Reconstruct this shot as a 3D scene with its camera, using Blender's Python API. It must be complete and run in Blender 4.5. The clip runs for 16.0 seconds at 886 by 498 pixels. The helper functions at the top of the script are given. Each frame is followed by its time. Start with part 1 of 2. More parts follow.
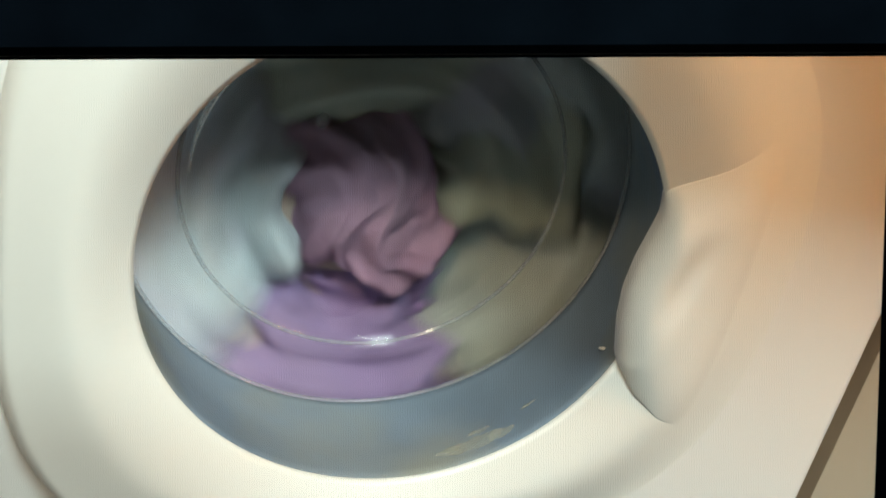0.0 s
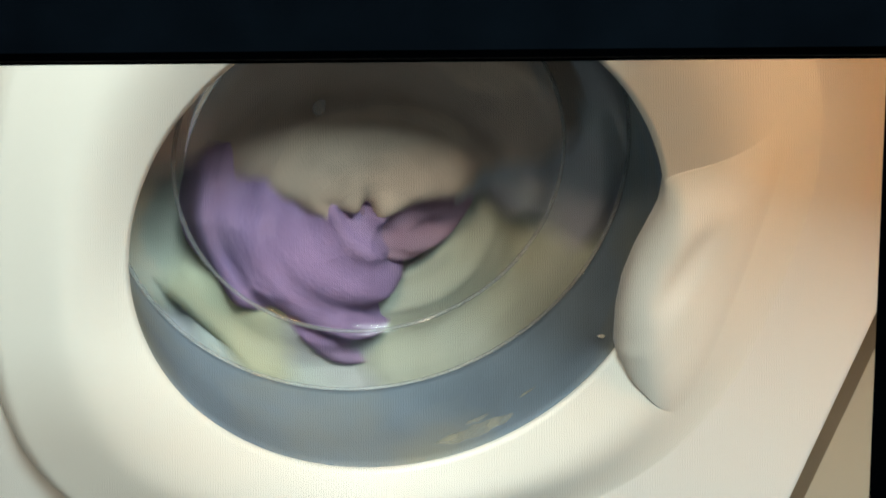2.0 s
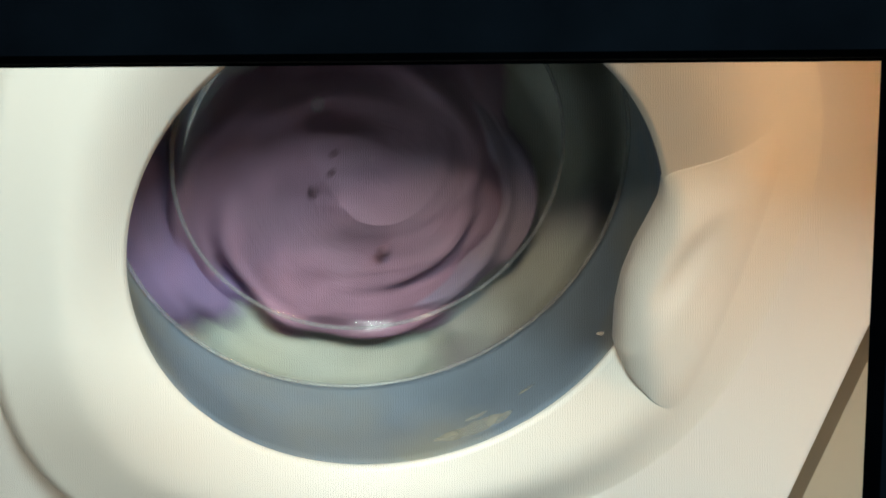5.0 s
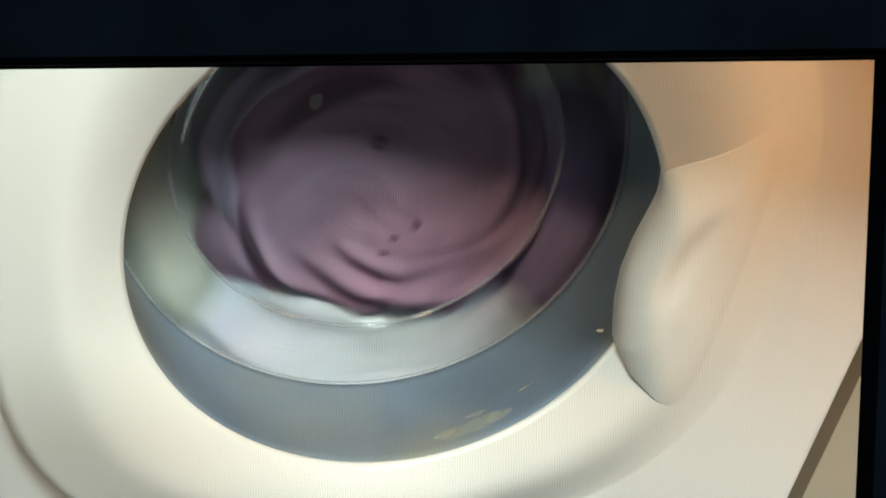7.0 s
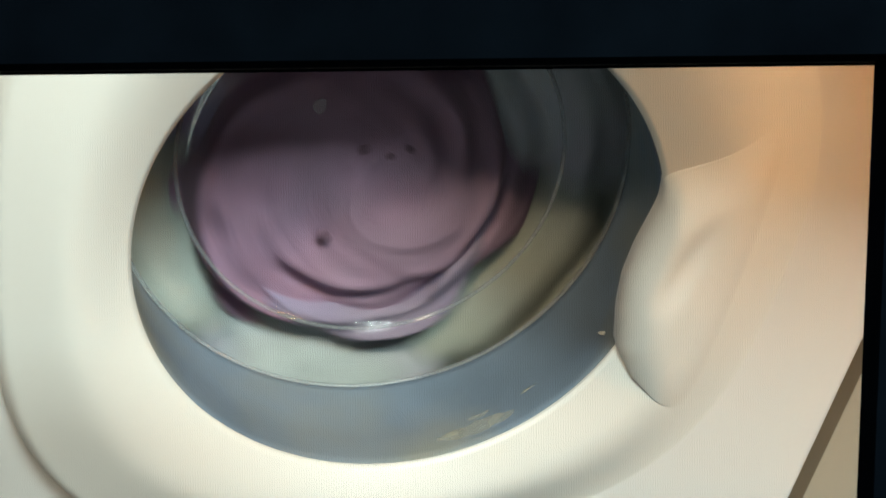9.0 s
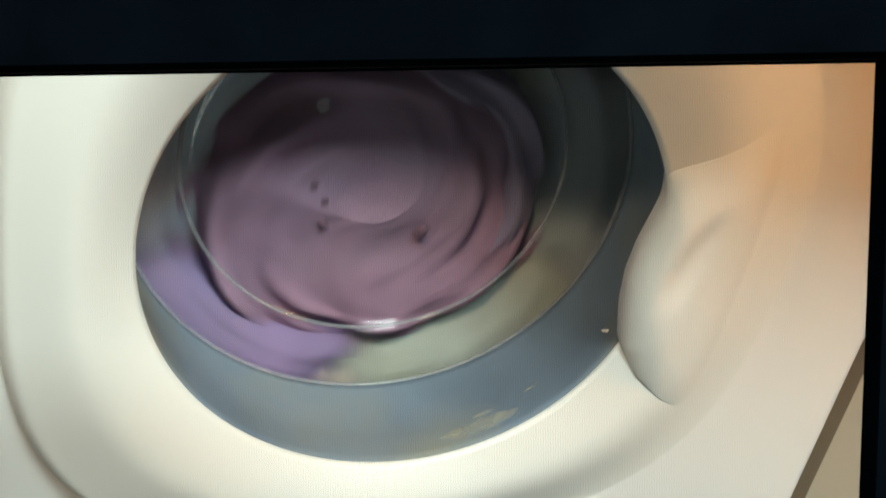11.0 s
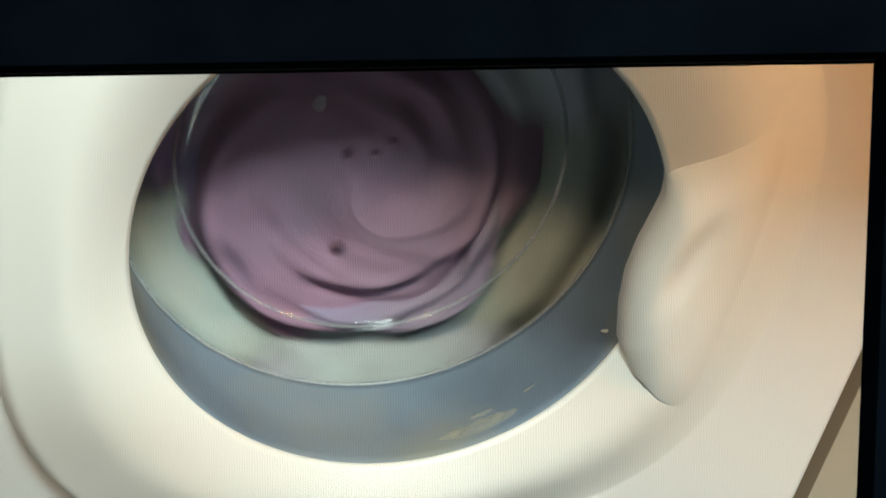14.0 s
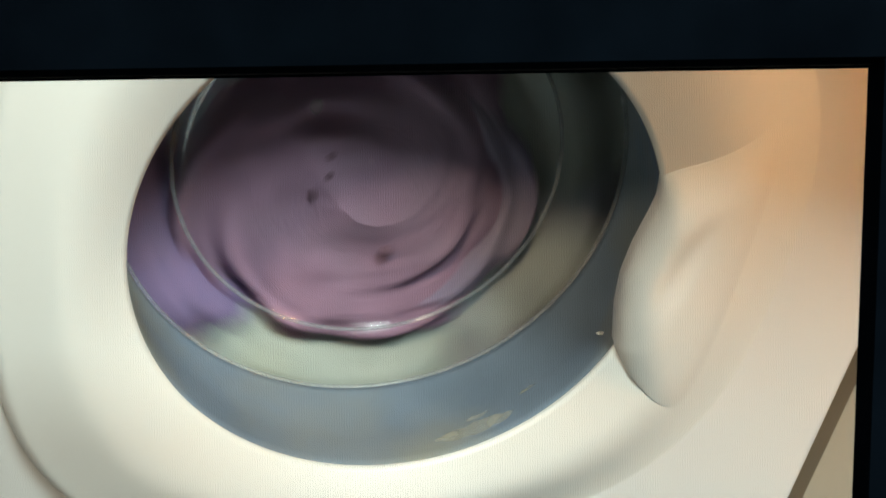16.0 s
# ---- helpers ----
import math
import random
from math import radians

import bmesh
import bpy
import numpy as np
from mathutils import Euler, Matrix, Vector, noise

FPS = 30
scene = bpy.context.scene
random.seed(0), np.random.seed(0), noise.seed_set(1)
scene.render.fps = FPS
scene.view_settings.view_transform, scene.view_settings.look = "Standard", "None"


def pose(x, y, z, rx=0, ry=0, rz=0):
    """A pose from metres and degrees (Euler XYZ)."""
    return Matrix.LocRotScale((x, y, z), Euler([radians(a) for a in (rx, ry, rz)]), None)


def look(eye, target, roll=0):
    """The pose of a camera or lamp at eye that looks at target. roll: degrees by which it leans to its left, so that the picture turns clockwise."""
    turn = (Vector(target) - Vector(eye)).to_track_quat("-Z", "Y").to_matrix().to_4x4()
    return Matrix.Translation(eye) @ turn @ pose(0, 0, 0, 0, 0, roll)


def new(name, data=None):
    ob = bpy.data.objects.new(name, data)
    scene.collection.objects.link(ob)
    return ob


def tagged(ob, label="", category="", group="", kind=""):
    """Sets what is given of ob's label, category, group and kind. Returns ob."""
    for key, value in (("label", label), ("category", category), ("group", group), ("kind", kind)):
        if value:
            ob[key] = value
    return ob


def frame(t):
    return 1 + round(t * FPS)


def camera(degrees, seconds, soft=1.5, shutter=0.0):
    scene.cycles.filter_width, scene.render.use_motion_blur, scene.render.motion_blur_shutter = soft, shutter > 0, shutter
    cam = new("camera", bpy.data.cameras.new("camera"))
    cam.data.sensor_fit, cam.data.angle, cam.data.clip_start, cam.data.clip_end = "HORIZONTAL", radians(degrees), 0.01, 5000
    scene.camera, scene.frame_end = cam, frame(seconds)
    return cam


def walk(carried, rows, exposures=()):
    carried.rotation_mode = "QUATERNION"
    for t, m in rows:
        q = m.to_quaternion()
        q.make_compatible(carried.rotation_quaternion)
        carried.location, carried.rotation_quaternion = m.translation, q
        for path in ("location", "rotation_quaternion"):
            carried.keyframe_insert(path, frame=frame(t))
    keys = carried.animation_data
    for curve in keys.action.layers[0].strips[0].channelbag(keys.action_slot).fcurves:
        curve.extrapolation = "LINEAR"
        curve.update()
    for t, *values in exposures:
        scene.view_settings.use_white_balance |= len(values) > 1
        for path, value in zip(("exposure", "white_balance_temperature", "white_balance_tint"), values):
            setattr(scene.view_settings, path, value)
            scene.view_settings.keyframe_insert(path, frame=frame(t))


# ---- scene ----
cam = camera(45, 16.0, soft=1.9, shutter=0.6)
walk(cam, [
    (0.0, look((-0.1441, -0.4640, 0.7867), (0.0049, -0.0237, 0.5491), 13.07)),
    (0.5, look((-0.1449, -0.4648, 0.7880), (0.0040, -0.0256, 0.5485), 13.06)),
    (1.0, look((-0.1430, -0.4627, 0.7887), (0.0048, -0.0248, 0.5460), 13.07)),
    (1.5, look((-0.1418, -0.4612, 0.7890), (0.0057, -0.0244, 0.5443), 12.99)),
    (2.0, look((-0.1408, -0.4593, 0.7896), (0.0076, -0.0235, 0.5434), 12.93)),
    (2.5, look((-0.1395, -0.4582, 0.7899), (0.0081, -0.0224, 0.5433), 12.88)),
    (3.0, look((-0.1398, -0.4584, 0.7901), (0.0083, -0.0233, 0.5426), 12.97)),
    (3.5, look((-0.1406, -0.4589, 0.7907), (0.0077, -0.0245, 0.5420), 13.03)),
    (4.0, look((-0.1412, -0.4597, 0.7908), (0.0077, -0.0251, 0.5429), 13.01)),
    (6.5, look((-0.1342, -0.4546, 0.7907), (0.0110, -0.0205, 0.5398), 12.82)),
    (7.0, look((-0.1357, -0.4560, 0.7913), (0.0104, -0.0223, 0.5401), 12.75)),
    (7.5, look((-0.1373, -0.4585, 0.7921), (0.0095, -0.0238, 0.5431), 12.90)),
    (8.0, look((-0.1350, -0.4561, 0.7916), (0.0093, -0.0213, 0.5416), 12.72)),
    (8.5, look((-0.1392, -0.4608, 0.7926), (0.0055, -0.0258, 0.5430), 12.72)),
    (9.0, look((-0.1399, -0.4608, 0.7928), (0.0068, -0.0261, 0.5438), 12.71)),
    (11.5, look((-0.1406, -0.4621, 0.7934), (0.0043, -0.0275, 0.5431), 12.36)),
    (12.0, look((-0.1385, -0.4594, 0.7934), (0.0056, -0.0258, 0.5411), 12.33)),
    (12.5, look((-0.1370, -0.4586, 0.7931), (0.0039, -0.0245, 0.5397), 12.32)),
    (13.0, look((-0.1360, -0.4580, 0.7933), (0.0048, -0.0238, 0.5398), 12.37)),
    (13.5, look((-0.1372, -0.4589, 0.7932), (0.0062, -0.0246, 0.5416), 12.37)),
    (14.0, look((-0.1355, -0.4567, 0.7926), (0.0080, -0.0226, 0.5409), 12.35)),
    (14.5, look((-0.1361, -0.4573, 0.7929), (0.0079, -0.0236, 0.5408), 12.49)),
    (15.0, look((-0.1368, -0.4580, 0.7932), (0.0079, -0.0237, 0.5422), 12.58)),
    (15.5, look((-0.1365, -0.4574, 0.7929), (0.0086, -0.0231, 0.5424), 12.53)),
    (16.0, look((-0.1376, -0.4588, 0.7934), (0.0088, -0.0244, 0.5435), 12.46)),
])

# world, lights
world = bpy.data.worlds.new("world")
scene.world = world
world.use_nodes = True
world.node_tree.nodes["Background"].inputs[0].default_value = (0.55, 0.68, 0.9, 1)
world.node_tree.nodes["Background"].inputs[1].default_value = 0.3
scene.view_settings.exposure = 0.0


def area_lamp(name, m, sx, sy, watts, colour):
    data = bpy.data.lights.new(name, "AREA")
    data.shape, data.size, data.size_y = "RECTANGLE", sx, sy
    data.energy, data.color = watts, colour
    ob = new(name, data)
    ob.matrix_world = m
    return ob


# the cool ceiling light before the machine
area_lamp("ceiling_light_glow", look((0.13, -1.33, 2.24), (0.13, -1.329, 0.0)), 0.6, 0.6, 82.0, (0.80, 0.985, 0.96))

CZ = 0.52      # height of the door's centre
AX, AZ = 0.008, 0.484   # the drum's axis


# ---- materials
def material(name, colour, rough=0.5, metal=0.0, vary=0.08, scale=30.0, bump=0.0, bump_scale=200.0, spec=0.5, sheen=0.0, second=None, second_scale=6.0, coat=0.0):
    m = bpy.data.materials.new(name)
    m.use_nodes = True
    nt = m.node_tree
    b = nt.nodes["Principled BSDF"]
    tc = nt.nodes.new("ShaderNodeTexCoord")
    n1 = nt.nodes.new("ShaderNodeTexNoise")
    n1.inputs["Scale"].default_value, n1.inputs["Detail"].default_value = scale, 4.0
    nt.links.new(tc.outputs["Object"], n1.inputs["Vector"])
    ramp = nt.nodes.new("ShaderNodeValToRGB")
    lo = [max(0, c * (1 - vary)) for c in colour]
    hi = [min(1, c * (1 + vary)) for c in colour]
    ramp.color_ramp.elements[0].position, ramp.color_ramp.elements[1].position = 0.3, 0.7
    ramp.color_ramp.elements[0].color, ramp.color_ramp.elements[1].color = (*lo, 1), (*hi, 1)
    nt.links.new(n1.outputs["Fac"], ramp.inputs["Fac"])
    out = ramp.outputs["Color"]
    if second:
        n2 = nt.nodes.new("ShaderNodeTexNoise")
        n2.inputs["Scale"].default_value, n2.inputs["Detail"].default_value = second_scale, 3.0
        nt.links.new(tc.outputs["Object"], n2.inputs["Vector"])
        r2 = nt.nodes.new("ShaderNodeValToRGB")
        r2.color_ramp.elements[0].position, r2.color_ramp.elements[1].position = 0.42, 0.66
        nt.links.new(n2.outputs["Fac"], r2.inputs["Fac"])
        mix = nt.nodes.new("ShaderNodeMix")
        mix.data_type = "RGBA"
        nt.links.new(r2.outputs["Color"], mix.inputs["Factor"])
        nt.links.new(out, mix.inputs["A"])
        mix.inputs["B"].default_value = (*second, 1)
        out = mix.outputs["Result"]
    nt.links.new(out, b.inputs["Base Color"])
    b.inputs["Roughness"].default_value, b.inputs["Metallic"].default_value = rough, metal
    b.inputs["Specular IOR Level"].default_value = spec
    b.inputs["Sheen Weight"].default_value = sheen
    b.inputs["Coat Weight"].default_value = coat
    if bump:
        n3 = nt.nodes.new("ShaderNodeTexNoise")
        n3.inputs["Scale"].default_value, n3.inputs["Detail"].default_value = bump_scale, 3.0
        nt.links.new(tc.outputs["Object"], n3.inputs["Vector"])
        bp = nt.nodes.new("ShaderNodeBump")
        bp.inputs["Strength"].default_value, bp.inputs["Distance"].default_value = bump, 0.002
        nt.links.new(n3.outputs["Fac"], bp.inputs["Height"])
        nt.links.new(bp.outputs["Normal"], b.inputs["Normal"])
    return m


def glass_material(name, ior=1.45, tint=(1, 1, 1), rough=0.02):
    m = bpy.data.materials.new(name)
    m.use_nodes = True
    nt = m.node_tree
    nt.nodes.remove(nt.nodes["Principled BSDF"])
    clear = nt.nodes.new("ShaderNodeBsdfTransparent")
    clear.inputs["Color"].default_value = (*tint, 1)
    gloss = nt.nodes.new("ShaderNodeBsdfGlossy")
    gloss.inputs["Roughness"].default_value = rough
    fres = nt.nodes.new("ShaderNodeFresnel")
    fres.inputs["IOR"].default_value = ior
    mix = nt.nodes.new("ShaderNodeMixShader")
    nt.links.new(fres.outputs["Fac"], mix.inputs["Fac"])
    nt.links.new(clear.outputs["BSDF"], mix.inputs[1])
    nt.links.new(gloss.outputs["BSDF"], mix.inputs[2])
    nt.links.new(mix.outputs["Shader"], nt.nodes["Material Output"].inputs["Surface"])
    return m


WHITE = material("white_plastic", (0.8, 0.79, 0.75), 0.5, vary=0.015, scale=9, bump=0.03, bump_scale=900)
ENAMEL = material("white_enamel", (0.76, 0.75, 0.73), 0.32, vary=0.015, scale=7, bump=0.03, bump_scale=700)
RUBBER = material("grey_rubber", (0.155, 0.20, 0.255), 0.62, vary=0.12, scale=18, bump=0.08, bump_scale=120, spec=0.05, second=(0.21, 0.22, 0.20), second_scale=8)
GLASS = glass_material("door_glass", 1.22, (0.93, 0.935, 0.96), 0.09)
GLASS_EDGE = material("glass_edge", (0.30, 0.32, 0.34), 0.30, vary=0.02, spec=1.0)
GLASS_EDGE.node_tree.nodes["Principled BSDF"].inputs["Alpha"].default_value = 0.3
# pale see-through colour for the reflected spot in the bowl
SPOT_GLINT = material("bowl_glint", (0.75, 0.72, 0.75), 0.3, vary=0.1, scale=300, spec=0.8)
SPOT_GLINT.node_tree.nodes["Principled BSDF"].inputs["Alpha"].default_value = 0.2
STEEL = material("drum_steel", (0.16, 0.16, 0.17), 0.4, 0.9, vary=0.1, scale=40)
TUB = material("tub_plastic", (0.025, 0.025, 0.028), 0.6, vary=0.1)
BLACK = material("black_bezel", (0.0011, 0.0020, 0.0034), 0.8, vary=0.3, scale=60, bump=0.05, bump_scale=1500, spec=0.0)
LIP = material("bezel_lip", (0.03, 0.026, 0.022), 0.4, vary=0.1, scale=80)
PAINT = material("beige_paint", (0.42, 0.37, 0.29), 0.8, vary=0.04, scale=5, bump=0.1, bump_scale=150)
# unseen walls, floor and ceiling: kept this dark so little light bounces back
DARKWALL = material("bounce_dark_wall", (0.018, 0.018, 0.019), 0.85, vary=0.03, scale=3, bump=0.1, bump_scale=120)
FLOORING = material("floor_vinyl", (0.014, 0.013, 0.012), 0.5, vary=0.15, scale=6, bump=0.05, bump_scale=90)
CEILING = material("ceiling_paint", (0.08, 0.08, 0.08), 0.9, vary=0.02, scale=3)


def cloth(name, colour, second):
    return material(name, colour, 0.9, vary=0.12, scale=55, bump=0.5, bump_scale=420, spec=0.12, sheen=0.03, second=second, second_scale=11)


MAUVE = cloth("mauve_cotton", (0.45, 0.27, 0.375), (0.44, 0.295, 0.39))
VIOLET = cloth("violet_cotton", (0.35, 0.24, 0.43), (0.43, 0.31, 0.47))
PLUM = cloth("blue_violet_cotton", (0.32, 0.23, 0.40), (0.36, 0.27, 0.41))
PALE = cloth("pale_green_cotton", (0.53, 0.57, 0.50), (0.53, 0.56, 0.46))
ICE = cloth("ice_white_cotton", (0.64, 0.70, 0.71), (0.62, 0.61, 0.70))
SAND = cloth("sand_cotton", (0.62, 0.49, 0.40), (0.66, 0.54, 0.45))
OLIVE = cloth("straw_cotton", (0.50, 0.51, 0.37), (0.50, 0.53, 0.45))
GREYED = cloth("grey_cotton", (0.50, 0.55, 0.52), (0.50, 0.48, 0.54))
LILAC = cloth("lilac_cotton", (0.37, 0.31, 0.45), (0.40, 0.33, 0.42))
# warm reflection on the gasket, put into the colour of thin patches
GASKET_GLINT = material("gasket_reflection", (0.40, 0.39, 0.30), 0.7, vary=0.25, scale=60, spec=0.2)
nt = GASKET_GLINT.node_tree
fade = nt.nodes.new("ShaderNodeTexNoise")
fade.inputs["Scale"].default_value = 45.0
fade_ramp = nt.nodes.new("ShaderNodeValToRGB")
fade_ramp.color_ramp.elements[0].position, fade_ramp.color_ramp.elements[1].position = 0.25, 0.85
nt.links.new(nt.nodes["Texture Coordinate"].outputs["Object"], fade.inputs["Vector"])
nt.links.new(fade.outputs["Fac"], fade_ramp.inputs["Fac"])
nt.links.new(fade_ramp.outputs["Color"], nt.nodes["Principled BSDF"].inputs["Alpha"])
# shade of small dents in the bath sheet, as a dark colour
DENT_SHADE = material("dent_shade", (0.20, 0.11, 0.15), 0.8)


# ---- mesh helpers
def part(name, bm, mat, parent=None, label="", smooth=True):
    bmesh.ops.recalc_face_normals(bm, faces=bm.faces)
    me = bpy.data.meshes.new(name)
    bm.to_mesh(me)
    bm.free()
    me.materials.append(mat)
    if smooth:
        me.polygons.foreach_set("use_smooth", [True] * len(me.polygons))
    ob = new(name, me)
    if parent:
        ob.parent = parent
    if label:
        tagged(ob, label)
    return ob


def revolve(profile, n=96):
    """A surface round the y axis through rings (radius, y)."""
    bm = bmesh.new()
    rings = []
    for r, y in profile:
        ring = []
        for i in range(n):
            a = 2 * math.pi * i / n
            ring.append(bm.verts.new((r * math.cos(a), y, r * math.sin(a))))
        rings.append(ring)
    for a, b in zip(rings, rings[1:]):
        for i in range(n):
            j = (i + 1) % n
            bm.faces.new((a[i], a[j], b[j], b[i]))
    return bm


def ring_tube(r, y, tube, n=128, k=10):
    return revolve([(r + tube * math.cos(2 * math.pi * i / k), y + tube * math.sin(2 * math.pi * i / k)) for i in range(k + 1)], n)


def box(bm, lo, hi, bevel=0.0, m=None):
    g = bmesh.ops.create_cube(bm, size=1.0)
    vs = g["verts"]
    for v in vs:
        v.co = Vector([lo[i] + (v.co[i] + 0.5) * (hi[i] - lo[i]) for i in range(3)])
    if bevel:
        es = list({e for v in vs for e in v.link_edges})
        bv = bmesh.ops.bevel(bm, geom=es, offset=bevel, segments=3, affect="EDGES", profile=0.5)
        vs = list({v for f in bv["faces"] for v in f.verts} | {v for v in vs if v.is_valid})
    if m:
        bmesh.ops.transform(bm, matrix=m, verts=[v for v in vs if v.is_valid])


def slab(name, lo, hi, mat, label, category):
    bm = bmesh.new()
    box(bm, lo, hi)
    ob = part(name, bm, mat, smooth=False)
    return tagged(ob, label, category, kind="structure")


def smoothstep(a, b, x):
    t = min(1, max(0, (x - a) / (b - a)))
    return t * t * (3 - 2 * t)


# ---- the room round the machine; only the beige wall is in view
slab("floor", (-0.9, -2.2, -0.1), (1.5, 0.75, 0.0), FLOORING, "unseen floor of a small laundry room, near-black to cut bounced light", "floor")
slab("ceiling", (-0.9, -2.2, 2.3), (1.5, 0.75, 2.4), CEILING, "unseen ceiling, dark grey to cut bounced light", "ceiling")
slab("wall_back", (-0.9, 0.65, 0.0), (1.5, 0.75, 2.3), DARKWALL, "unseen wall behind the machine, darkened to cut bounced light", "wall")
slab("wall_front", (-0.9, -2.2, 0.0), (1.5, -2.1, 2.3), DARKWALL, "unseen wall facing the machine, darkened to cut bounced light", "wall")
slab("wall_right", (1.4, -2.1, 0.0), (1.5, 0.65, 2.3), DARKWALL, "unseen side wall, darkened to cut bounced light", "wall")
slab("wall_nib", (0.346, 0.045, 0.0), (1.4, 0.65, 2.3), PAINT, "beige painted wall beside the machine", "wall")
# added unseen block, keeps the ceiling light off the door's upper right
slab("shade_block", (0.055, -0.275, 0.865), (1.4, 0.65, 2.3), DARKWALL, "unseen dark block overhead, added to shade the upper right", "wall")
slab("wall_left", (-0.9, -2.1, 0.0), (-0.8, 0.65, 2.3), DARKWALL, "unseen side wall, darkened to cut bounced light", "wall")

# ---- washing machine
machine = tagged(new("washing_machine"), "white front-loading washing machine running, laundry turning behind its round door", "washing machine")
machine.location = (0.003, 0.3, 0)
OFF = Matrix.Translation((-0.003, -0.3, CZ))   # door centre in the machine's space
HX, TOP, BOTTOM, BACK = 0.2985, 0.33, -0.52, 0.29


def body_mesh():
    bm = bmesh.new()
    n = 160
    rings = []
    y0 = 0.004

    def rect(a, inset):
        c, s = math.cos(a), math.sin(a)
        hx, hz = HX - inset, (TOP if s > 0 else -BOTTOM) - inset
        k = min(hx / abs(c) if abs(c) > 1e-6 else 9, hz / abs(s) if abs(s) > 1e-6 else 9)
        return k * c, k * s
    corner = [math.atan2(TOP, HX), math.pi - math.atan2(TOP, HX), math.pi + math.atan2(-BOTTOM, HX), 2 * math.pi - math.atan2(-BOTTOM, HX)]
    angles = sorted([2 * math.pi * i / n for i in range(n)] + corner)

    def add(fn):
        rings.append([bm.verts.new(fn(a)) for a in angles])
    add(lambda a: (0.17 * math.cos(a), 0.06, 0.17 * math.sin(a)))
    add(lambda a: (0.17 * math.cos(a), y0, 0.17 * math.sin(a)))
    for k in range(1, 5):
        add(lambda a: tuple(Vector((0.17 * math.cos(a), y0, 0.17 * math.sin(a))).lerp(Vector((rect(a, 0.006)[0], y0, rect(a, 0.006)[1])), k / 4)))
    for q in (0.25, 0.5, 0.75, 1.0):
        w = q * math.pi / 2
        add(lambda a: (rect(a, 0.006 * (1 - math.sin(w)))[0], y0 + 0.006 * (1 - math.cos(w)), rect(a, 0.006 * (1 - math.sin(w)))[1]))
    add(lambda a: (rect(a, 0)[0], BACK, rect(a, 0)[1]))
    add(lambda a: (0.02 * rect(a, 0)[0], BACK, 0.02 * rect(a, 0)[1]))
    m = len(angles)
    for a, b in zip(rings, rings[1:]):
        for i in range(m):
            j = (i + 1) % m
            bm.faces.new((a[i], a[j], b[j], b[i]))
    bm.faces.new(rings[-1])
    bm.transform(OFF)
    return bm


body = part("body", body_mesh(), ENAMEL, machine, "white enamelled steel cabinet")

# tub: dark shell that closes the inside
bm = revolve([(0.178, 0.07), (0.262, 0.095), (0.262, 0.275), (0.02, 0.275)], 64)
bm.transform(Matrix.Translation((AX - 0.003, -0.3, AZ)))
part("tub", bm, TUB, machine, "dark plastic tub")

# rubber gasket between door opening and glass
GASKET = [(0.150, 0.002), (0.1415, 0.004), (0.1405, 0.010), (0.1440, 0.030), (0.1490, 0.055), (0.1522, 0.078), (0.1526, 0.084), (0.1580, 0.088), (0.2100, 0.080)]
bm = revolve(GASKET, 144)
for v in bm.verts:
    v.co += Vector((-0.003, 0, 0.006)) * smoothstep(0.045, 0.078, v.co.y)
bm.transform(OFF)
gasket = part("gasket", bm, RUBBER, machine, "blue-grey rubber door gasket")
# glint on the gasket, modelled as a tiny white bead
bm = bmesh.new()
bmesh.ops.create_icosphere(bm, subdivisions=2, radius=1.0)
bm.transform(OFF @ Matrix.Translation((0.131, 0.02, -0.053)) @ Matrix.Diagonal((0.0032, 0.0012, 0.0012, 1)))
part("glint_bead", bm, WHITE, gasket, "small pale bead standing in for a glint")



def reflection_film(name, a0, a1, y0, y1, mat, label, seed):
    """A thin uneven patch of painted reflection on the gasket between two angles (degrees) and depths."""
    bm = bmesh.new()
    n, k = 22, 8
    rows = []
    for i in range(n + 1):
        a = radians(a0 + (a1 - a0) * i / n)
        grow = math.sin(math.pi * i / n) ** 0.6
        mid = (y0 + y1) / 2 + 0.25 * (y1 - y0) * noise.noise((i * 0.23, seed, 1))
        half = (y1 - y0) / 2 * grow * (0.75 + 0.5 * noise.noise((i * 0.3, seed, 4)))
        row = []
        for j in range(k + 1):
            y = mid + half * (2 * j / k - 1)
            rad = float(np.interp(y, [p[1] for p in GASKET[2:6]], [p[0] for p in GASKET[2:6]])) - 0.0004 * grow * math.sin(math.pi * j / k) - 0.0001
            row.append(bm.verts.new((rad * math.cos(a), y, rad * math.sin(a))))
        rows.append(row)
    for a, b in zip(rows, rows[1:]):
        for j in range(k):
            bm.faces.new((a[j], a[j + 1], b[j + 1], b[j]))
    bmesh.ops.remove_doubles(bm, verts=bm.verts, dist=0.00005)
    bm.transform(OFF)
    ob = part(name, bm, mat, gasket, label)
    ob.visible_shadow = False


# painted reflections low on the gasket
reflection_film("reflection_patch", -72, -51, 0.0105, 0.0270, GASKET_GLINT, "pale yellowish patch standing in for a reflection", 2.0)
reflection_film("reflection_patch", -63, -57, 0.0270, 0.0330, GASKET_GLINT, "pale yellowish patch standing in for a reflection", 5.0)
reflection_film("reflection_patch", -48.5, -43.5, 0.0295, 0.0330, GASKET_GLINT, "pale yellowish patch standing in for a reflection", 9.0)

# door: outer frame with the sloping ring, handle, glass
door = new("door")
door.parent = machine
door.matrix_basis = OFF
tagged(door, "round white plastic door with a glass bowl, closed")


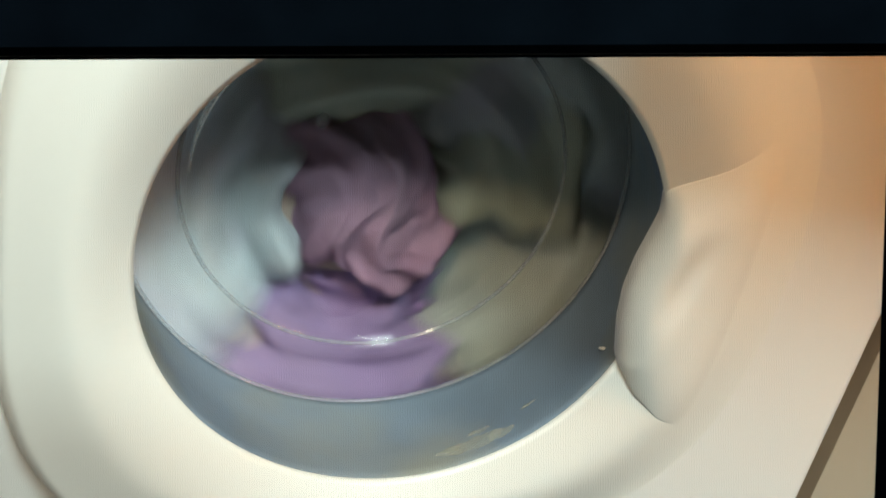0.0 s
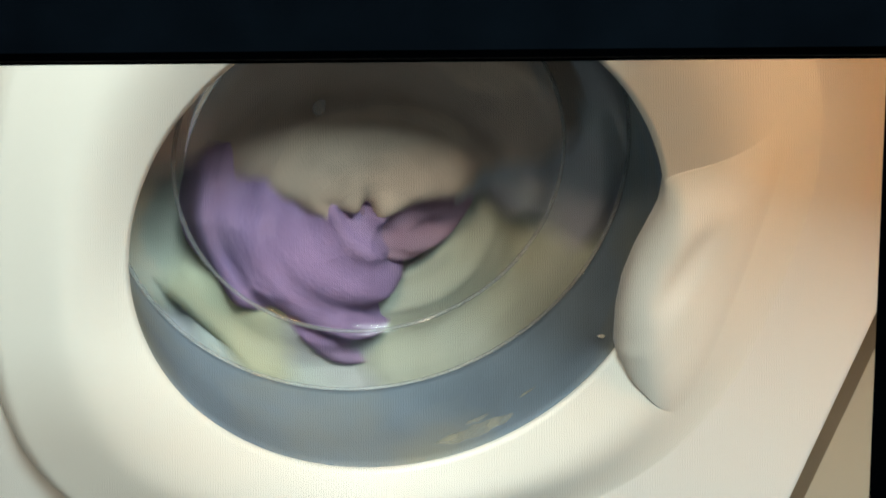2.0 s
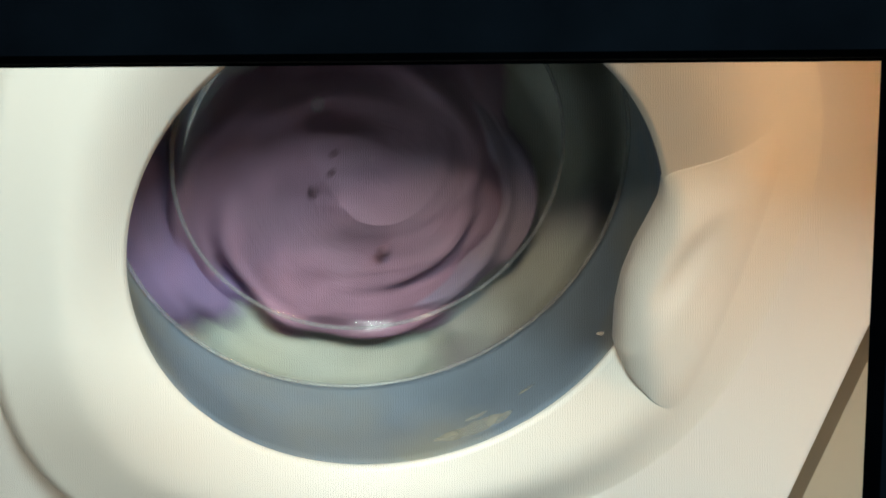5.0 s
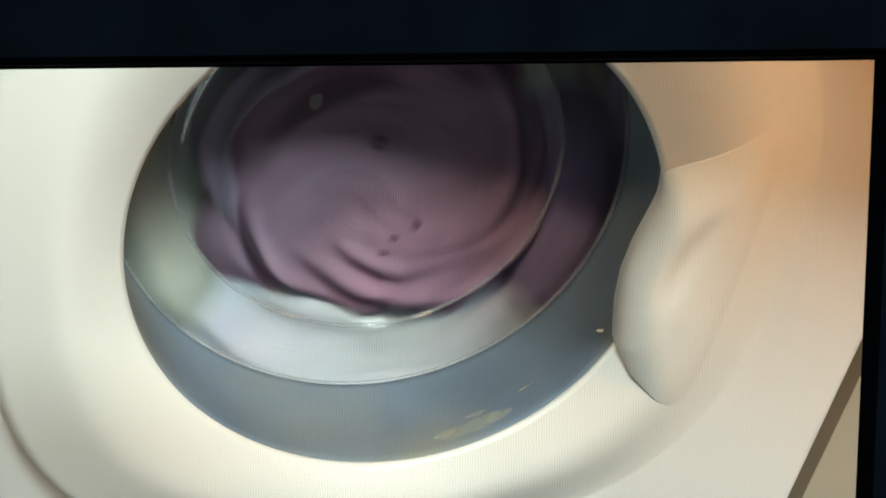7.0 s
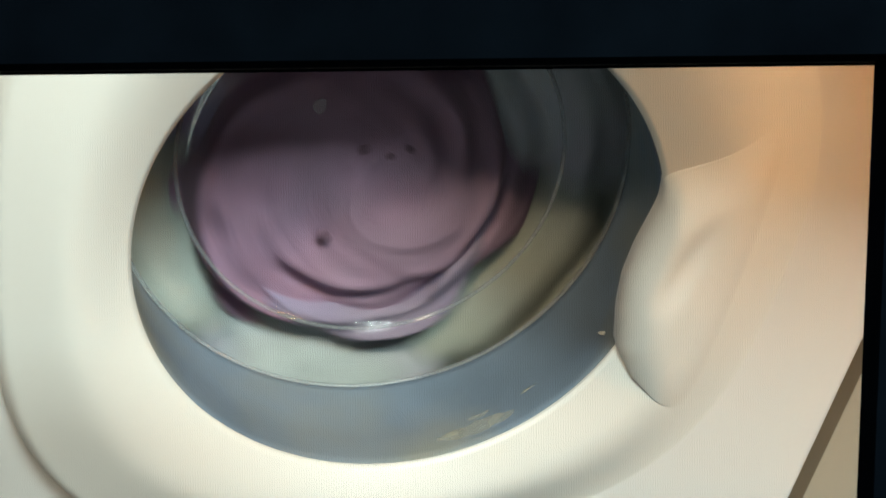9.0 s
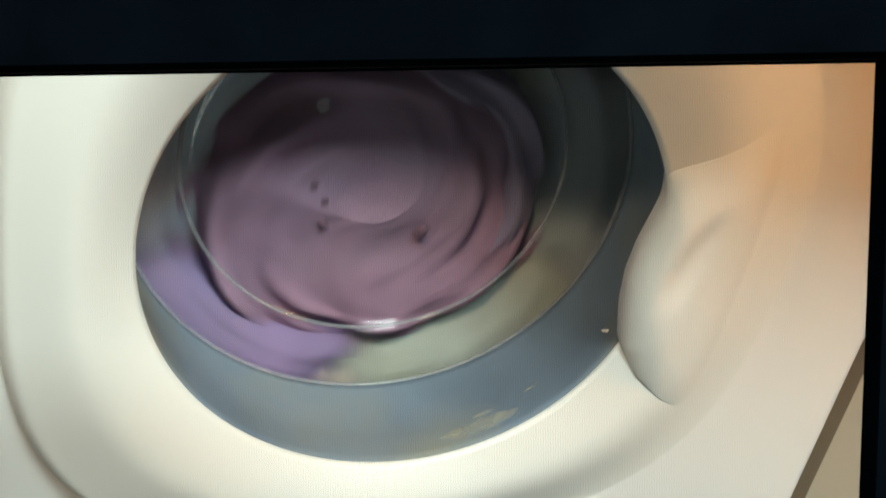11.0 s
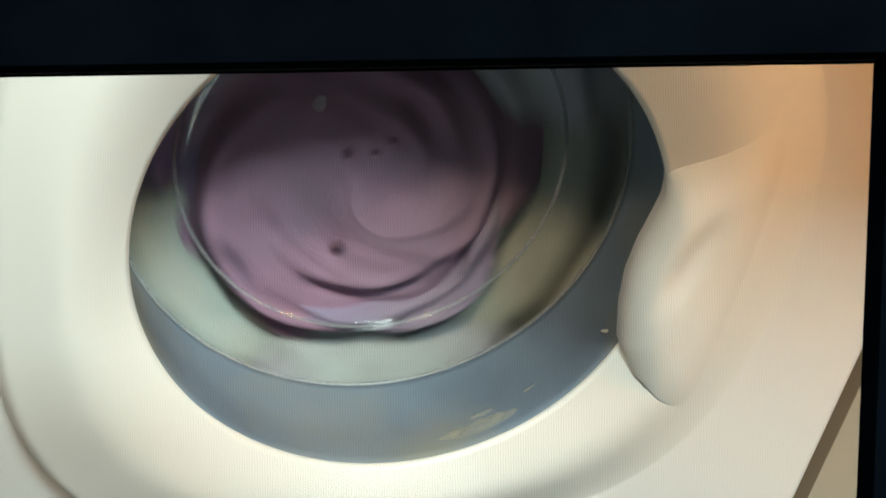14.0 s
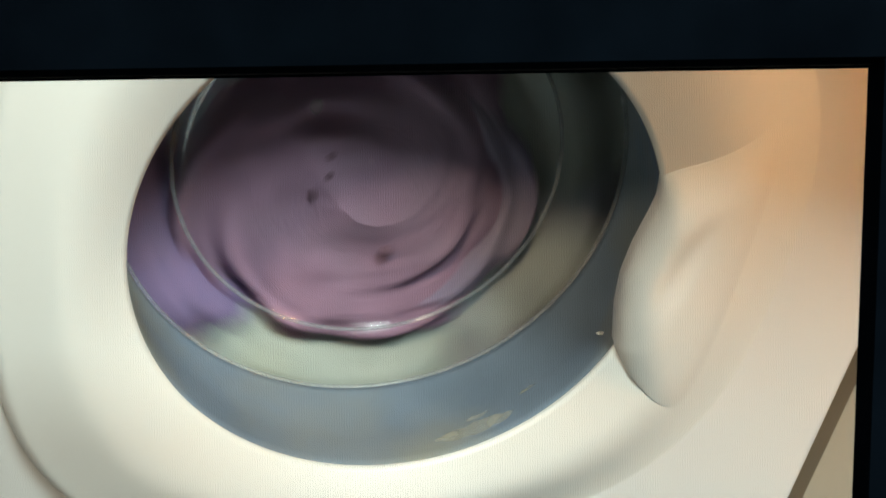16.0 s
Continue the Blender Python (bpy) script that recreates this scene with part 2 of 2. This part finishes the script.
def outline(a):
    """Outer edge of the door: a disc with softly squared corners and a wider skirt on the handle's side."""
    c, s = abs(math.cos(a)), abs(math.sin(a))
    wide, e = (0.231, 2.7) if math.cos(a) > 0 else (0.203, 3.0)
    return ((c / wide) ** e + (s / 0.203) ** e) ** (-1 / e)


def ring_height(r, a):
    """y of the sloping ring at a radius."""
    t = (r - 0.139) / (outline(a) - 0.139)
    side = smoothstep(-0.1, 0.5, math.cos(a))
    rise = -(0.018 - 0.009 * side) * math.sin(min(1, max(0, t) / (0.50 + 0.05 * side)) * math.pi / 2)
    fall = 0.0136 * side * smoothstep(0.30, 1.0, t) + (1 - side) * (0.008 * smoothstep(0.38, 1.05, t) + 0.010 * smoothstep(0.88, 1.01, t) ** 2)
    return rise + fall


def door_mesh():
    bm = bmesh.new()
    n, k = 240, 26
    rings = [[bm.verts.new((0.142 * math.cos(2 * math.pi * i / n), 0.006, 0.142 * math.sin(2 * math.pi * i / n))) for i in range(n)]]
    for j in range(k + 1):
        ring = []
        for i in range(n):
            a = 2 * math.pi * i / n
            r = 0.139 + (outline(a) - 0.139) * j / k
            ring.append(bm.verts.new((r * math.cos(a), ring_height(r, a), r * math.sin(a))))
        rings.append(ring)
    rings.append([bm.verts.new((outline(2 * math.pi * i / n) * math.cos(2 * math.pi * i / n), 0.0075, outline(2 * math.pi * i / n) * math.sin(2 * math.pi * i / n))) for i in range(n)])
    for a, b in zip(rings, rings[1:]):
        for i in range(n):
            j = (i + 1) % n
            bm.faces.new((a[i], a[j], b[j], b[i]))
    return bm


part("door_frame", door_mesh(), WHITE, door)

# handle: a smooth mound over the ring whose edge bites into the opening
EDGE = [(0.1760, -0.0880), (0.1640, -0.0825), (0.1430, -0.0655), (0.1300, -0.047), (0.1240, -0.022), (0.1220, -0.002), (0.1235, 0.017), (0.1275, 0.037), (0.1290, 0.046), (0.1280, 0.054),
        (0.1262, 0.0615), (0.1330, 0.0665), (0.1480, 0.0750), (0.1660, 0.0870), (0.1780, 0.0960)]


def edge_curve(n):
    """The handle's free edge from tail to tip, by height."""
    xs, zs = zip(*EDGE)
    z = np.linspace(zs[0], zs[-1], n)
    x = np.interp(z, zs, xs)
    for k in range(2):
        x[1:-1] = (x[:-2] + 2 * x[1:-1] + x[2:]) / 4
    return x, z


def handle_mesh():
    bm = bmesh.new()
    n, k = 130, 40
    ex, ez = edge_curve(n)
    crease = ez > 0.0610
    gx, gz, lift = np.zeros((n, k + 1)), np.zeros((n, k + 1)), np.zeros((n, k + 1))
    for q in range(n):
        z = float(ez[q])
        tall = max(0.0, 1 - abs(z / (0.100 if z > 0 else 0.089)) ** (5 if z > 0 else 2.6))
        for c in range(k + 1):
            x = float(ex[q]) + (0.196 - float(ex[q])) * (c / k) ** 1.5
            top = float(np.min(np.hypot(ex[crease] - x, ez[crease] - z)))
            side = float(np.min(np.hypot(ex[~crease] - x, ez[~crease] - z)))
            t = min(1.0, side / (0.021 - 0.013 * smoothstep(0.015, 0.050, z)))
            rim = min(1.0, top / 0.034)
            up = math.sqrt(max(0.0, 1 - (1 - t) ** 2)) * (1 - (1 - rim) ** 1.8)
            u = (x - 0.1480) * 0.97 - (z - 0.016) * 0.22
            v = (z - 0.016) * 0.97 + (x - 0.1480) * 0.22
            dent = 0.0042 * math.exp(-((u / 0.0075) ** 2 + abs(v / 0.026) ** 3)) * up
            gx[q, c], gz[q, c] = x, z
            ring = ring_height(max(math.hypot(x, z), 0.139), math.atan2(z, x))
            lift[q, c] = (0.0175 + ring) * up * smoothstep(0.196, 0.146, x) * (0.08 + 0.92 * tall) - dent - 0.0007 * smoothstep(0.176, 0.194, x)
    for p in range(6):
        lift[1:-1, 1:-1] = (lift[1:-1, 1:-1] * 4 + lift[:-2, 1:-1] + lift[2:, 1:-1] + lift[1:-1, :-2] + lift[1:-1, 2:]) / 8
    grid = []
    for q in range(n):
        row = [bm.verts.new((float(ex[q]) + 0.0015, 0.008, float(ez[q])))]
        for c in range(k + 1):
            x, z = float(gx[q, c]), float(gz[q, c])
            row.append(bm.verts.new((x, ring_height(max(math.hypot(x, z), 0.139), math.atan2(z, x)) - float(lift[q, c]), z)))
        grid.append(row)
    for a, b in zip(grid, grid[1:]):
        for i in range(k + 1):
            bm.faces.new((a[i], a[i + 1], b[i + 1], b[i]))
    return bm


part("handle", handle_mesh(), WHITE, door, "moulded pull handle with a shallow finger recess")

bowl = part("glass_bowl", revolve([(0.1530, 0.0835), (0.150, 0.086), (0.133, 0.091), (0.118, 0.0955), (0.112, 0.100), (0.108, 0.106), (0.090, 0.112), (0.06, 0.116), (0.03, 0.118), (0.002, 0.1185)], 128), GLASS, door, "clear glass door bowl")
bowl.visible_shadow = False
for r, y, tube in ((0.1514, 0.0834, 0.0015), (0.1154, 0.0970, 0.0013)):
    edge = part("glass_rim", ring_tube(r, y, tube), GLASS_EDGE, bowl, "bright moulded edge of the glass")
    edge.location = (-0.003, 0, 0.006)
    edge.visible_shadow = False

# faint lamp reflection in the bowl, put in as a milky blob
bm = bmesh.new()
bmesh.ops.create_icosphere(bm, subdivisions=3, radius=1.0)
for v in bm.verts:
    v.co *= 1 + 0.25 * noise.noise(v.co * 1.7)
bm.transform(Matrix.Translation((-0.038, 0.1165, 0.0330)) @ Matrix.Diagonal((0.0040, 0.0012, 0.0048, 1)))
part("painted_glint", bm, SPOT_GLINT, bowl, "small milky spot standing in for a reflection in the glass").visible_shadow = False

# drum with lifters, turns on the machine
drum = new("drum")
drum.parent = machine
tagged(drum, "perforated stainless steel drum, turning")


def drum_shell():
    return revolve([(0.195, 0.105), (0.236, 0.112), (0.238, 0.13), (0.238, 0.262), (0.22, 0.266), (0.004, 0.266)], 72)


part("shell", drum_shell(), STEEL, drum)
for i in range(3):
    bm = bmesh.new()
    box(bm, (-0.018, 0.13, 0.19), (0.018, 0.26, 0.237), 0.008, Matrix.Rotation(i * 2 * math.pi / 3, 4, "Y"))
    part("lifter", bm, TUB, drum)


# ---- laundry, each piece about the drum's axis
def folds(x, z, seed, stretch, turn, amp, scale):
    c, s = math.cos(turn), math.sin(turn)
    u, v = c * x + s * z, -s * x + c * z
    w = noise.noise((u * 9 + seed, v * 9, seed)) * 0.9
    a = noise.noise((u * scale / stretch + w, v * scale + w, seed * 1.7))
    b = noise.noise((u * scale * 2.3 / stretch + w, v * scale * 2.1, seed * 3.1 + 5))
    return amp * ((1 - abs(a) * 2.2) * 0.75 + b * 0.35)


def bundle(name, mat, label, a0, a1, r0, r1, y0, amp, seed, depth=0.07, swirl=0.0, nr=34, na=110, bulge=0.03, scale=34, creases=(), tilt=0.021, fine=0.008):
    """A rumpled garment lying in a sector of the drum; angles in degrees, anticlockwise from the right."""
    bm = bmesh.new()
    full = a1 - a0 >= 359.9
    cols = na if full else na + 1
    front = []
    for j in range(nr + 1):
        row = []
        f = j / nr
        for i in range(cols):
            g = i / na
            edge_r = 1 - abs(2 * f - 1) ** 4 if not full else 1 - f ** 3
            edge_a = 1.0 if full else 1 - abs(2 * g - 1) ** 4
            ang = radians(a0 + (a1 - a0) * g)
            wob = noise.noise((math.cos(ang) * 2.4, math.sin(ang) * 2.4, seed + 9)) * (0.030 if full else 0.016)
            r = r0 + (r1 - r0) * f + wob * (f if full else 1)
            ang += swirl * f + (0 if full else (noise.noise((f * 4, seed, 2)) * 0.22 + noise.noise((f * 9, seed, 7)) * 0.05))
            x, z = r * math.cos(ang), r * math.sin(ang)
            y = y0 + folds(x, z, seed, 3.0, 1.2 + r * 9.0 if full else ang * 0.9 + 1.2, -amp, scale) + folds(z, x, seed + 4, 2.0, 0.6, -amp * 0.5, scale * 0.6) + folds(x, z, seed + 8, 4.0, 0.4 + r * 14.0 if full else ang + 1.57, -fine, 48)
            y -= bulge * (0.5 * (edge_r * edge_a) - 0.5)
            if full:
                y += 0.009 * f * f
                for mid, width, cr, high in creases:
                    off = (math.degrees(ang) - mid + 180) % 360 - 180
                    w = math.exp(-(off / width) ** 2)
                    q = (r - cr - 0.00022 * off) / 0.0065
                    y += high * w * (1.3 * math.exp(-(q - 1.3) ** 2) - math.exp(-q * q))
            y += depth * 0.5 * (1 - edge_a * max(0.0, edge_r)) ** 2
            front_y = 0.121
            if not full:
                y -= tilt * smoothstep(0.115, 0.155, r)
                front_y -= tilt * smoothstep(0.120, 0.150, r)
            row.append(bm.verts.new((x, min(front_y + 0.012 * math.log1p(math.exp(min(60.0, (y - front_y) / 0.012))), y0 + depth), z)))
        front.append(row)
    if full:
        bm.faces.new(front[0])
    back = [[bm.verts.new((v.co.x * 0.97, y0 + depth, v.co.z * 0.97)) for v in row] for row in (front[0], front[-1])]
    for a, b in zip(front, front[1:]):
        for i in range(cols if full else na):
            j = (i + 1) % cols
            bm.faces.new((a[i], a[j], b[j], b[i]))
    for a, b in ((front[0], back[0]), (front[-1], back[1]), (back[0], back[1])):
        for i in range(cols if full else na):
            j = (i + 1) % cols
            bm.faces.new((a[i], a[j], b[j], b[i]))
    if not full:
        for e in (0, -1):
            bm.faces.new([row[e] for row in front] + [back[1][e], back[0][e]])
    ob = part(name, bm, mat)
    ob.location = (AX, 0, AZ)
    return tagged(ob, label, "garment", "laundry in the drum")


bath_sheet = bundle("bath_sheet", MAUVE, "wet mauve cotton bath sheet spread across the load", 0, 360, 0.0003, 0.140, 0.139, 0.0150, 3.3, swirl=1.2, bulge=0.022, nr=70, na=190, scale=13, creases=((0, 40, 0.108, 0.010), (205, 30, 0.104, 0.014), (168, 26, 0.086, 0.011), (122, 30, 0.100, 0.011), (30, 36, 0.072, 0.006), (285, 34, 0.088, 0.008), (160, 20, 0.060, 0.006), (240, 22, 0.112, 0.010)), fine=0.002)
sarong = bundle("sarong", LILAC, "wet lilac sarong wound round the bath sheet", -4, 104, 0.094, 0.120, 0.1490, 0.011, 61.4, depth=0.045, bulge=0.012, scale=26, na=200, nr=22, tilt=0.004)
towel = bundle("towel", MAUVE, "wet mauve cotton hand towel balled in the drum's middle", 0, 360, 0.0003, 0.062, 0.137, 0.024, 6.3, swirl=1.6, bulge=0.016, nr=48, na=150, scale=27, depth=0.05, fine=0.007)
tshirt = bundle("t_shirt", VIOLET, "wet violet cotton t-shirt lying over the white sheet", 212, 326, 0.008, 0.140, 0.142, 0.026, 8.1, scale=30, tilt=0.003, fine=0.013)
sheet = bundle("bed_sheet", ICE, "wet ice-white cotton sheet against the drum's wall", 118, 228, 0.046, 0.226, 0.149, 0.021, 12.4, scale=20, na=150)
pillowcase = bundle("pillowcase", PALE, "wet pale green pillowcase against the drum's wall", 46, 132, 0.050, 0.226, 0.148, 0.019, 17.7, scale=21)
vest = bundle("vest", PALE, "wet pale green vest against the drum's wall", 286, 358, 0.050, 0.224, 0.147, 0.019, 21.9, scale=22)
cloth_grey = bundle("dishcloth", GREYED, "wet greyish-white dishcloth against the drum's wall", -14, 60, 0.048, 0.226, 0.150, 0.020, 27.2, scale=22)
sock = bundle("sock", OLIVE, "wet straw-coloured sock caught between larger pieces", 340, 392, 0.048, 0.150, 0.137, 0.016, 41.2, depth=0.04, scale=26, na=50, nr=24)
scarf = bundle("scarf", ICE, "wet white scarf lying along the drum's wall", 150, 206, 0.135, 0.205, 0.139, 0.014, 44.9, depth=0.04, scale=26, na=80, nr=22)
flannel = bundle("flannel", PLUM, "wet blue-violet flannel against the drum's wall", 220, 292, 0.080, 0.224, 0.149, 0.017, 52.3, depth=0.06, scale=24, na=120, nr=34)
blouse = bundle("blouse", SAND, "wet sand-coloured blouse tumbling over the load", 164, 302, 0.012, 0.196, 0.139, 0.028, 33.6, depth=0.05, scale=21, tilt=0.013, na=180)

# dents in the bath sheet, their shade painted as dark blobs
for x, z, r in ((-0.036, 0.004, 0.0042), (-0.029, -0.011, 0.0036), (-0.046, 0.012, 0.0030), (0.034, 0.007, 0.0044)):
    bm = bmesh.new()
    bmesh.ops.create_icosphere(bm, subdivisions=2, radius=1.0)
    bm.transform(Matrix.Translation((x, 0.134, z)) @ Matrix.Diagonal((r, 0.003, r, 1)))
    part("dent_spot", bm, DENT_SHADE, bath_sheet, "dark spot standing in for a shaded dent")

# ---- the black display frame in front of the camera, on its stand
FRAME_M = Matrix(((0.95730, -0.07043, -0.28040, -0.02421), (-0.20581, 0.51516, -0.83202, -0.31371), (0.20305, 0.85420, 0.47867, 0.74841), (0, 0, 0, 1)))
bezel = tagged(new("display_frame"), "matt black display frame with a thin lip on a stand", "display frame")
bezel.matrix_world = FRAME_M
FW, FH = 0.158, 0.092      # opening, its top right corner at the frame's origin
LEAN = Matrix.Rotation(radians(-3.06), 4, "Z")
for name, lo, hi, m in (("top_bar", (-FW - 0.03, 0.0006, 0.0), (0.03, 0.034, 0.007), None), ("inner_edge", (-FW, 0.0, 0.0), (0.0, 0.0004, 0.0006), None),
                        ("side_bar", (0.0, -FH, 0.0001), (0.03, 0.0005, 0.0069), LEAN),
                        ("side_bar", (-FW - 0.03, -FH, 0.0001), (-FW, 0.0005, 0.0069), None), ("bottom_bar", (-FW - 0.03, -FH - 0.02, 0.0), (0.03, -FH - 0.0002, 0.007), None)):
    bm = bmesh.new()
    box(bm, lo, hi, 0.0001, m)
    part(name, bm, BLACK, bezel)
bm = bmesh.new()
box(bm, (-FW, 0.00042, 0.0), (0.0003, 0.00058, 0.001))
part("lip", bm, LIP, bezel, "thin grey lip", smooth=False)
PANE = glass_material("lined_pane", 1.05, (1, 1, 1), 0.3)
nt = PANE.node_tree
tc = nt.nodes.new("ShaderNodeTexCoord")
wave = nt.nodes.new("ShaderNodeTexWave")
wave.inputs["Scale"].default_value = 770.0
wave.inputs["Distortion"].default_value = 0.0
lines = nt.nodes.new("ShaderNodeValToRGB")
lines.color_ramp.elements[0].color, lines.color_ramp.elements[1].color = (0.93, 0.935, 0.93, 1), (1, 1, 1, 1)
nt.links.new(tc.outputs["Object"], wave.inputs["Vector"])
nt.links.new(wave.outputs["Fac"], lines.inputs["Fac"])
for nd in nt.nodes:
    if nd.bl_idname == "ShaderNodeBsdfTransparent":
        nt.links.new(lines.outputs["Color"], nd.inputs["Color"])
bm = bmesh.new()
box(bm, (-FW, -FH, -0.0006), (0.004, 0.0003, -0.0003))
pane = part("screen_pane", bm, PANE, bezel, "clear pane with a fine vertical line pattern", smooth=False)
pane.visible_shadow = False
foot = FRAME_M @ Vector((-FW / 2, -FH - 0.012, 0))
inv = FRAME_M.inverted()
bm = bmesh.new()
bmesh.ops.create_cone(bm, cap_ends=True, segments=24, radius1=0.006, radius2=0.006, depth=foot.z)
bm.transform(inv @ Matrix.Translation((foot.x, foot.y, foot.z / 2)))
part("stand_pole", bm, BLACK, bezel)
bm = bmesh.new()
bmesh.ops.create_cone(bm, cap_ends=True, segments=48, radius1=0.09, radius2=0.08, depth=0.012)
bm.transform(inv @ Matrix.Translation((foot.x, foot.y, 0.006)))
part("stand_base", bm, BLACK, bezel)

# ---- lamps
# added warm fill from the left, an unseen globe
GLOW = bpy.data.materials.new("warm_glass_glow")
GLOW.use_nodes = True
GLOW.node_tree.nodes["Principled BSDF"].inputs["Emission Color"].default_value = (1.0, 0.80, 0.55, 1)
GLOW.node_tree.nodes["Principled BSDF"].inputs["Emission Strength"].default_value = 96.0
lamp = tagged(new("warm_fill_lamp"), "added warm fill light, an unseen globe hung at the left", "lamp")
lamp.location = (-0.64, -1.05, 1.90)
bm = bmesh.new()
bmesh.ops.create_uvsphere(bm, u_segments=24, v_segments=16, radius=0.12)
part("globe", bm, GLOW, lamp, "glowing globe of the added warm fill")
bm = bmesh.new()
bmesh.ops.create_cone(bm, cap_ends=True, segments=12, radius1=0.003, radius2=0.003, depth=0.26)
bm.transform(Matrix.Translation((0, 0, 0.27)))
part("cord", bm, TUB, lamp)
bm = bmesh.new()
bmesh.ops.create_cone(bm, cap_ends=True, segments=24, radius1=0.04, radius2=0.02, depth=0.05)
bm.transform(Matrix.Translation((0, 0, 0.135)))
part("cap", bm, STEEL, lamp)
# added unseen fill that tints the door's upper right orange
AMBER = bpy.data.materials.new("amber_glow")
AMBER.use_nodes = True
AMBER.node_tree.nodes["Principled BSDF"].inputs["Emission Color"].default_value = (1.0, 0.47, 0.16, 1)
AMBER.node_tree.nodes["Principled BSDF"].inputs["Emission Strength"].default_value = 58.0
strip = tagged(new("amber_fill_strip"), "added amber fill strip, unseen, under the overhead block", "lamp")
strip.location = (0.43, -0.21, 0.865)
bm = bmesh.new()
box(bm, (-0.13, -0.025, -0.012), (0.13, 0.025, 0.0), 0.003)
part("housing", bm, WHITE, strip)
bm = bmesh.new()
box(bm, (-0.12, -0.018, -0.022), (0.12, 0.018, -0.0125), 0.004)
part("diffuser", bm, AMBER, strip, "glowing diffuser of the added amber fill")
ceiling_light = tagged(new("ceiling_light"), "square white flush ceiling light, switched on", "ceiling light")
ceiling_light.location = (0.13, -1.33, 2.3)
bm = bmesh.new()
box(bm, (-0.34, -0.34, -0.045), (0.34, 0.34, 0.0), 0.008)
part("housing", bm, WHITE, ceiling_light)


# ---- movement
TURNS = [(-0.79, -1), (0.03, 0), (0.855, 1), (1.69, 2), (2.53, 3), (4.10, 5), (6.45, 8), (8.0, 10), (9.50, 12), (11.70, 15), (13.1, 17), (14.5, 19), (15.9, 21), (16.6, 22)]


def turn_at(t):
    """Clockwise turn of the drum in degrees."""
    ts, ns = zip(*TURNS)
    w = [float(np.interp(t + d, ts, ns)) for d in (-0.4, -0.2, 0, 0.2, 0.4)]
    return 360 * sum(w) / 5


def motions():
    times = [i / 15 for i in range(241)]
    walk(drum, [(t, Matrix.Translation((AX - 0.003, -0.3, AZ)) @ pose(0, 0, 0, 0, turn_at(t), 0)) for t in times])
    for ob, back in ((sheet, 0.024), (pillowcase, 0.026), (cloth_grey, 0.026), (sock, 0.046), (scarf, 0.024), (flannel, 0.020)):
        walk(ob, [(t, pose(AX, back * smoothstep(3.3, 4.4, t), AZ, 0, turn_at(t), 0)) for t in times])
    walk(vest, [(t, pose(AX, 0.020 + 0.006 * smoothstep(3.3, 4.4, t), AZ, 0, turn_at(t), 0)) for t in times])
    for ob in (bath_sheet, sarong):
        walk(ob, [(t, pose(AX, 0.034 * (1 - smoothstep(3.2, 4.2, t)), AZ, 0, turn_at(t), 0) @ pose(0.004, 0, -0.017)) for t in times])
    walk(towel, [(t, pose(AX, 0.03 * smoothstep(3.6, 5.0, t), AZ, 0, turn_at(t), 0)) for t in times])
    shirt, rows = [], []
    for t in times:
        turn = turn_at(t)
        k = 1 - smoothstep(3.4, 5.2, t)
        lag = 75 * k * (1 - math.cos(radians(turn - 35)))
        sunk = 0.045 * k * smoothstep(0.1, 0.7, math.cos(radians(turn - 320))) + 0.034 * (1 - k)
        shirt.append((t, pose(AX, 0, AZ, 0, turn - lag, 0) @ pose(0.0, -0.012 * k + sunk, 0.022 * k - 0.042 * (1 - k))))
        sunk = 0.050 * k * smoothstep(-0.2, 0.37, math.cos(radians(turn - 358)))
        rows.append((t, pose(AX, 0, AZ, 0, turn, 0) @ pose(0.014 * k - 0.028 * (1 - k), -0.014 * k + 0.040 * (1 - k) + sunk, 0.010 * k - 0.018 * (1 - k))))
    walk(tshirt, shirt)
    walk(blouse, rows)


motions()
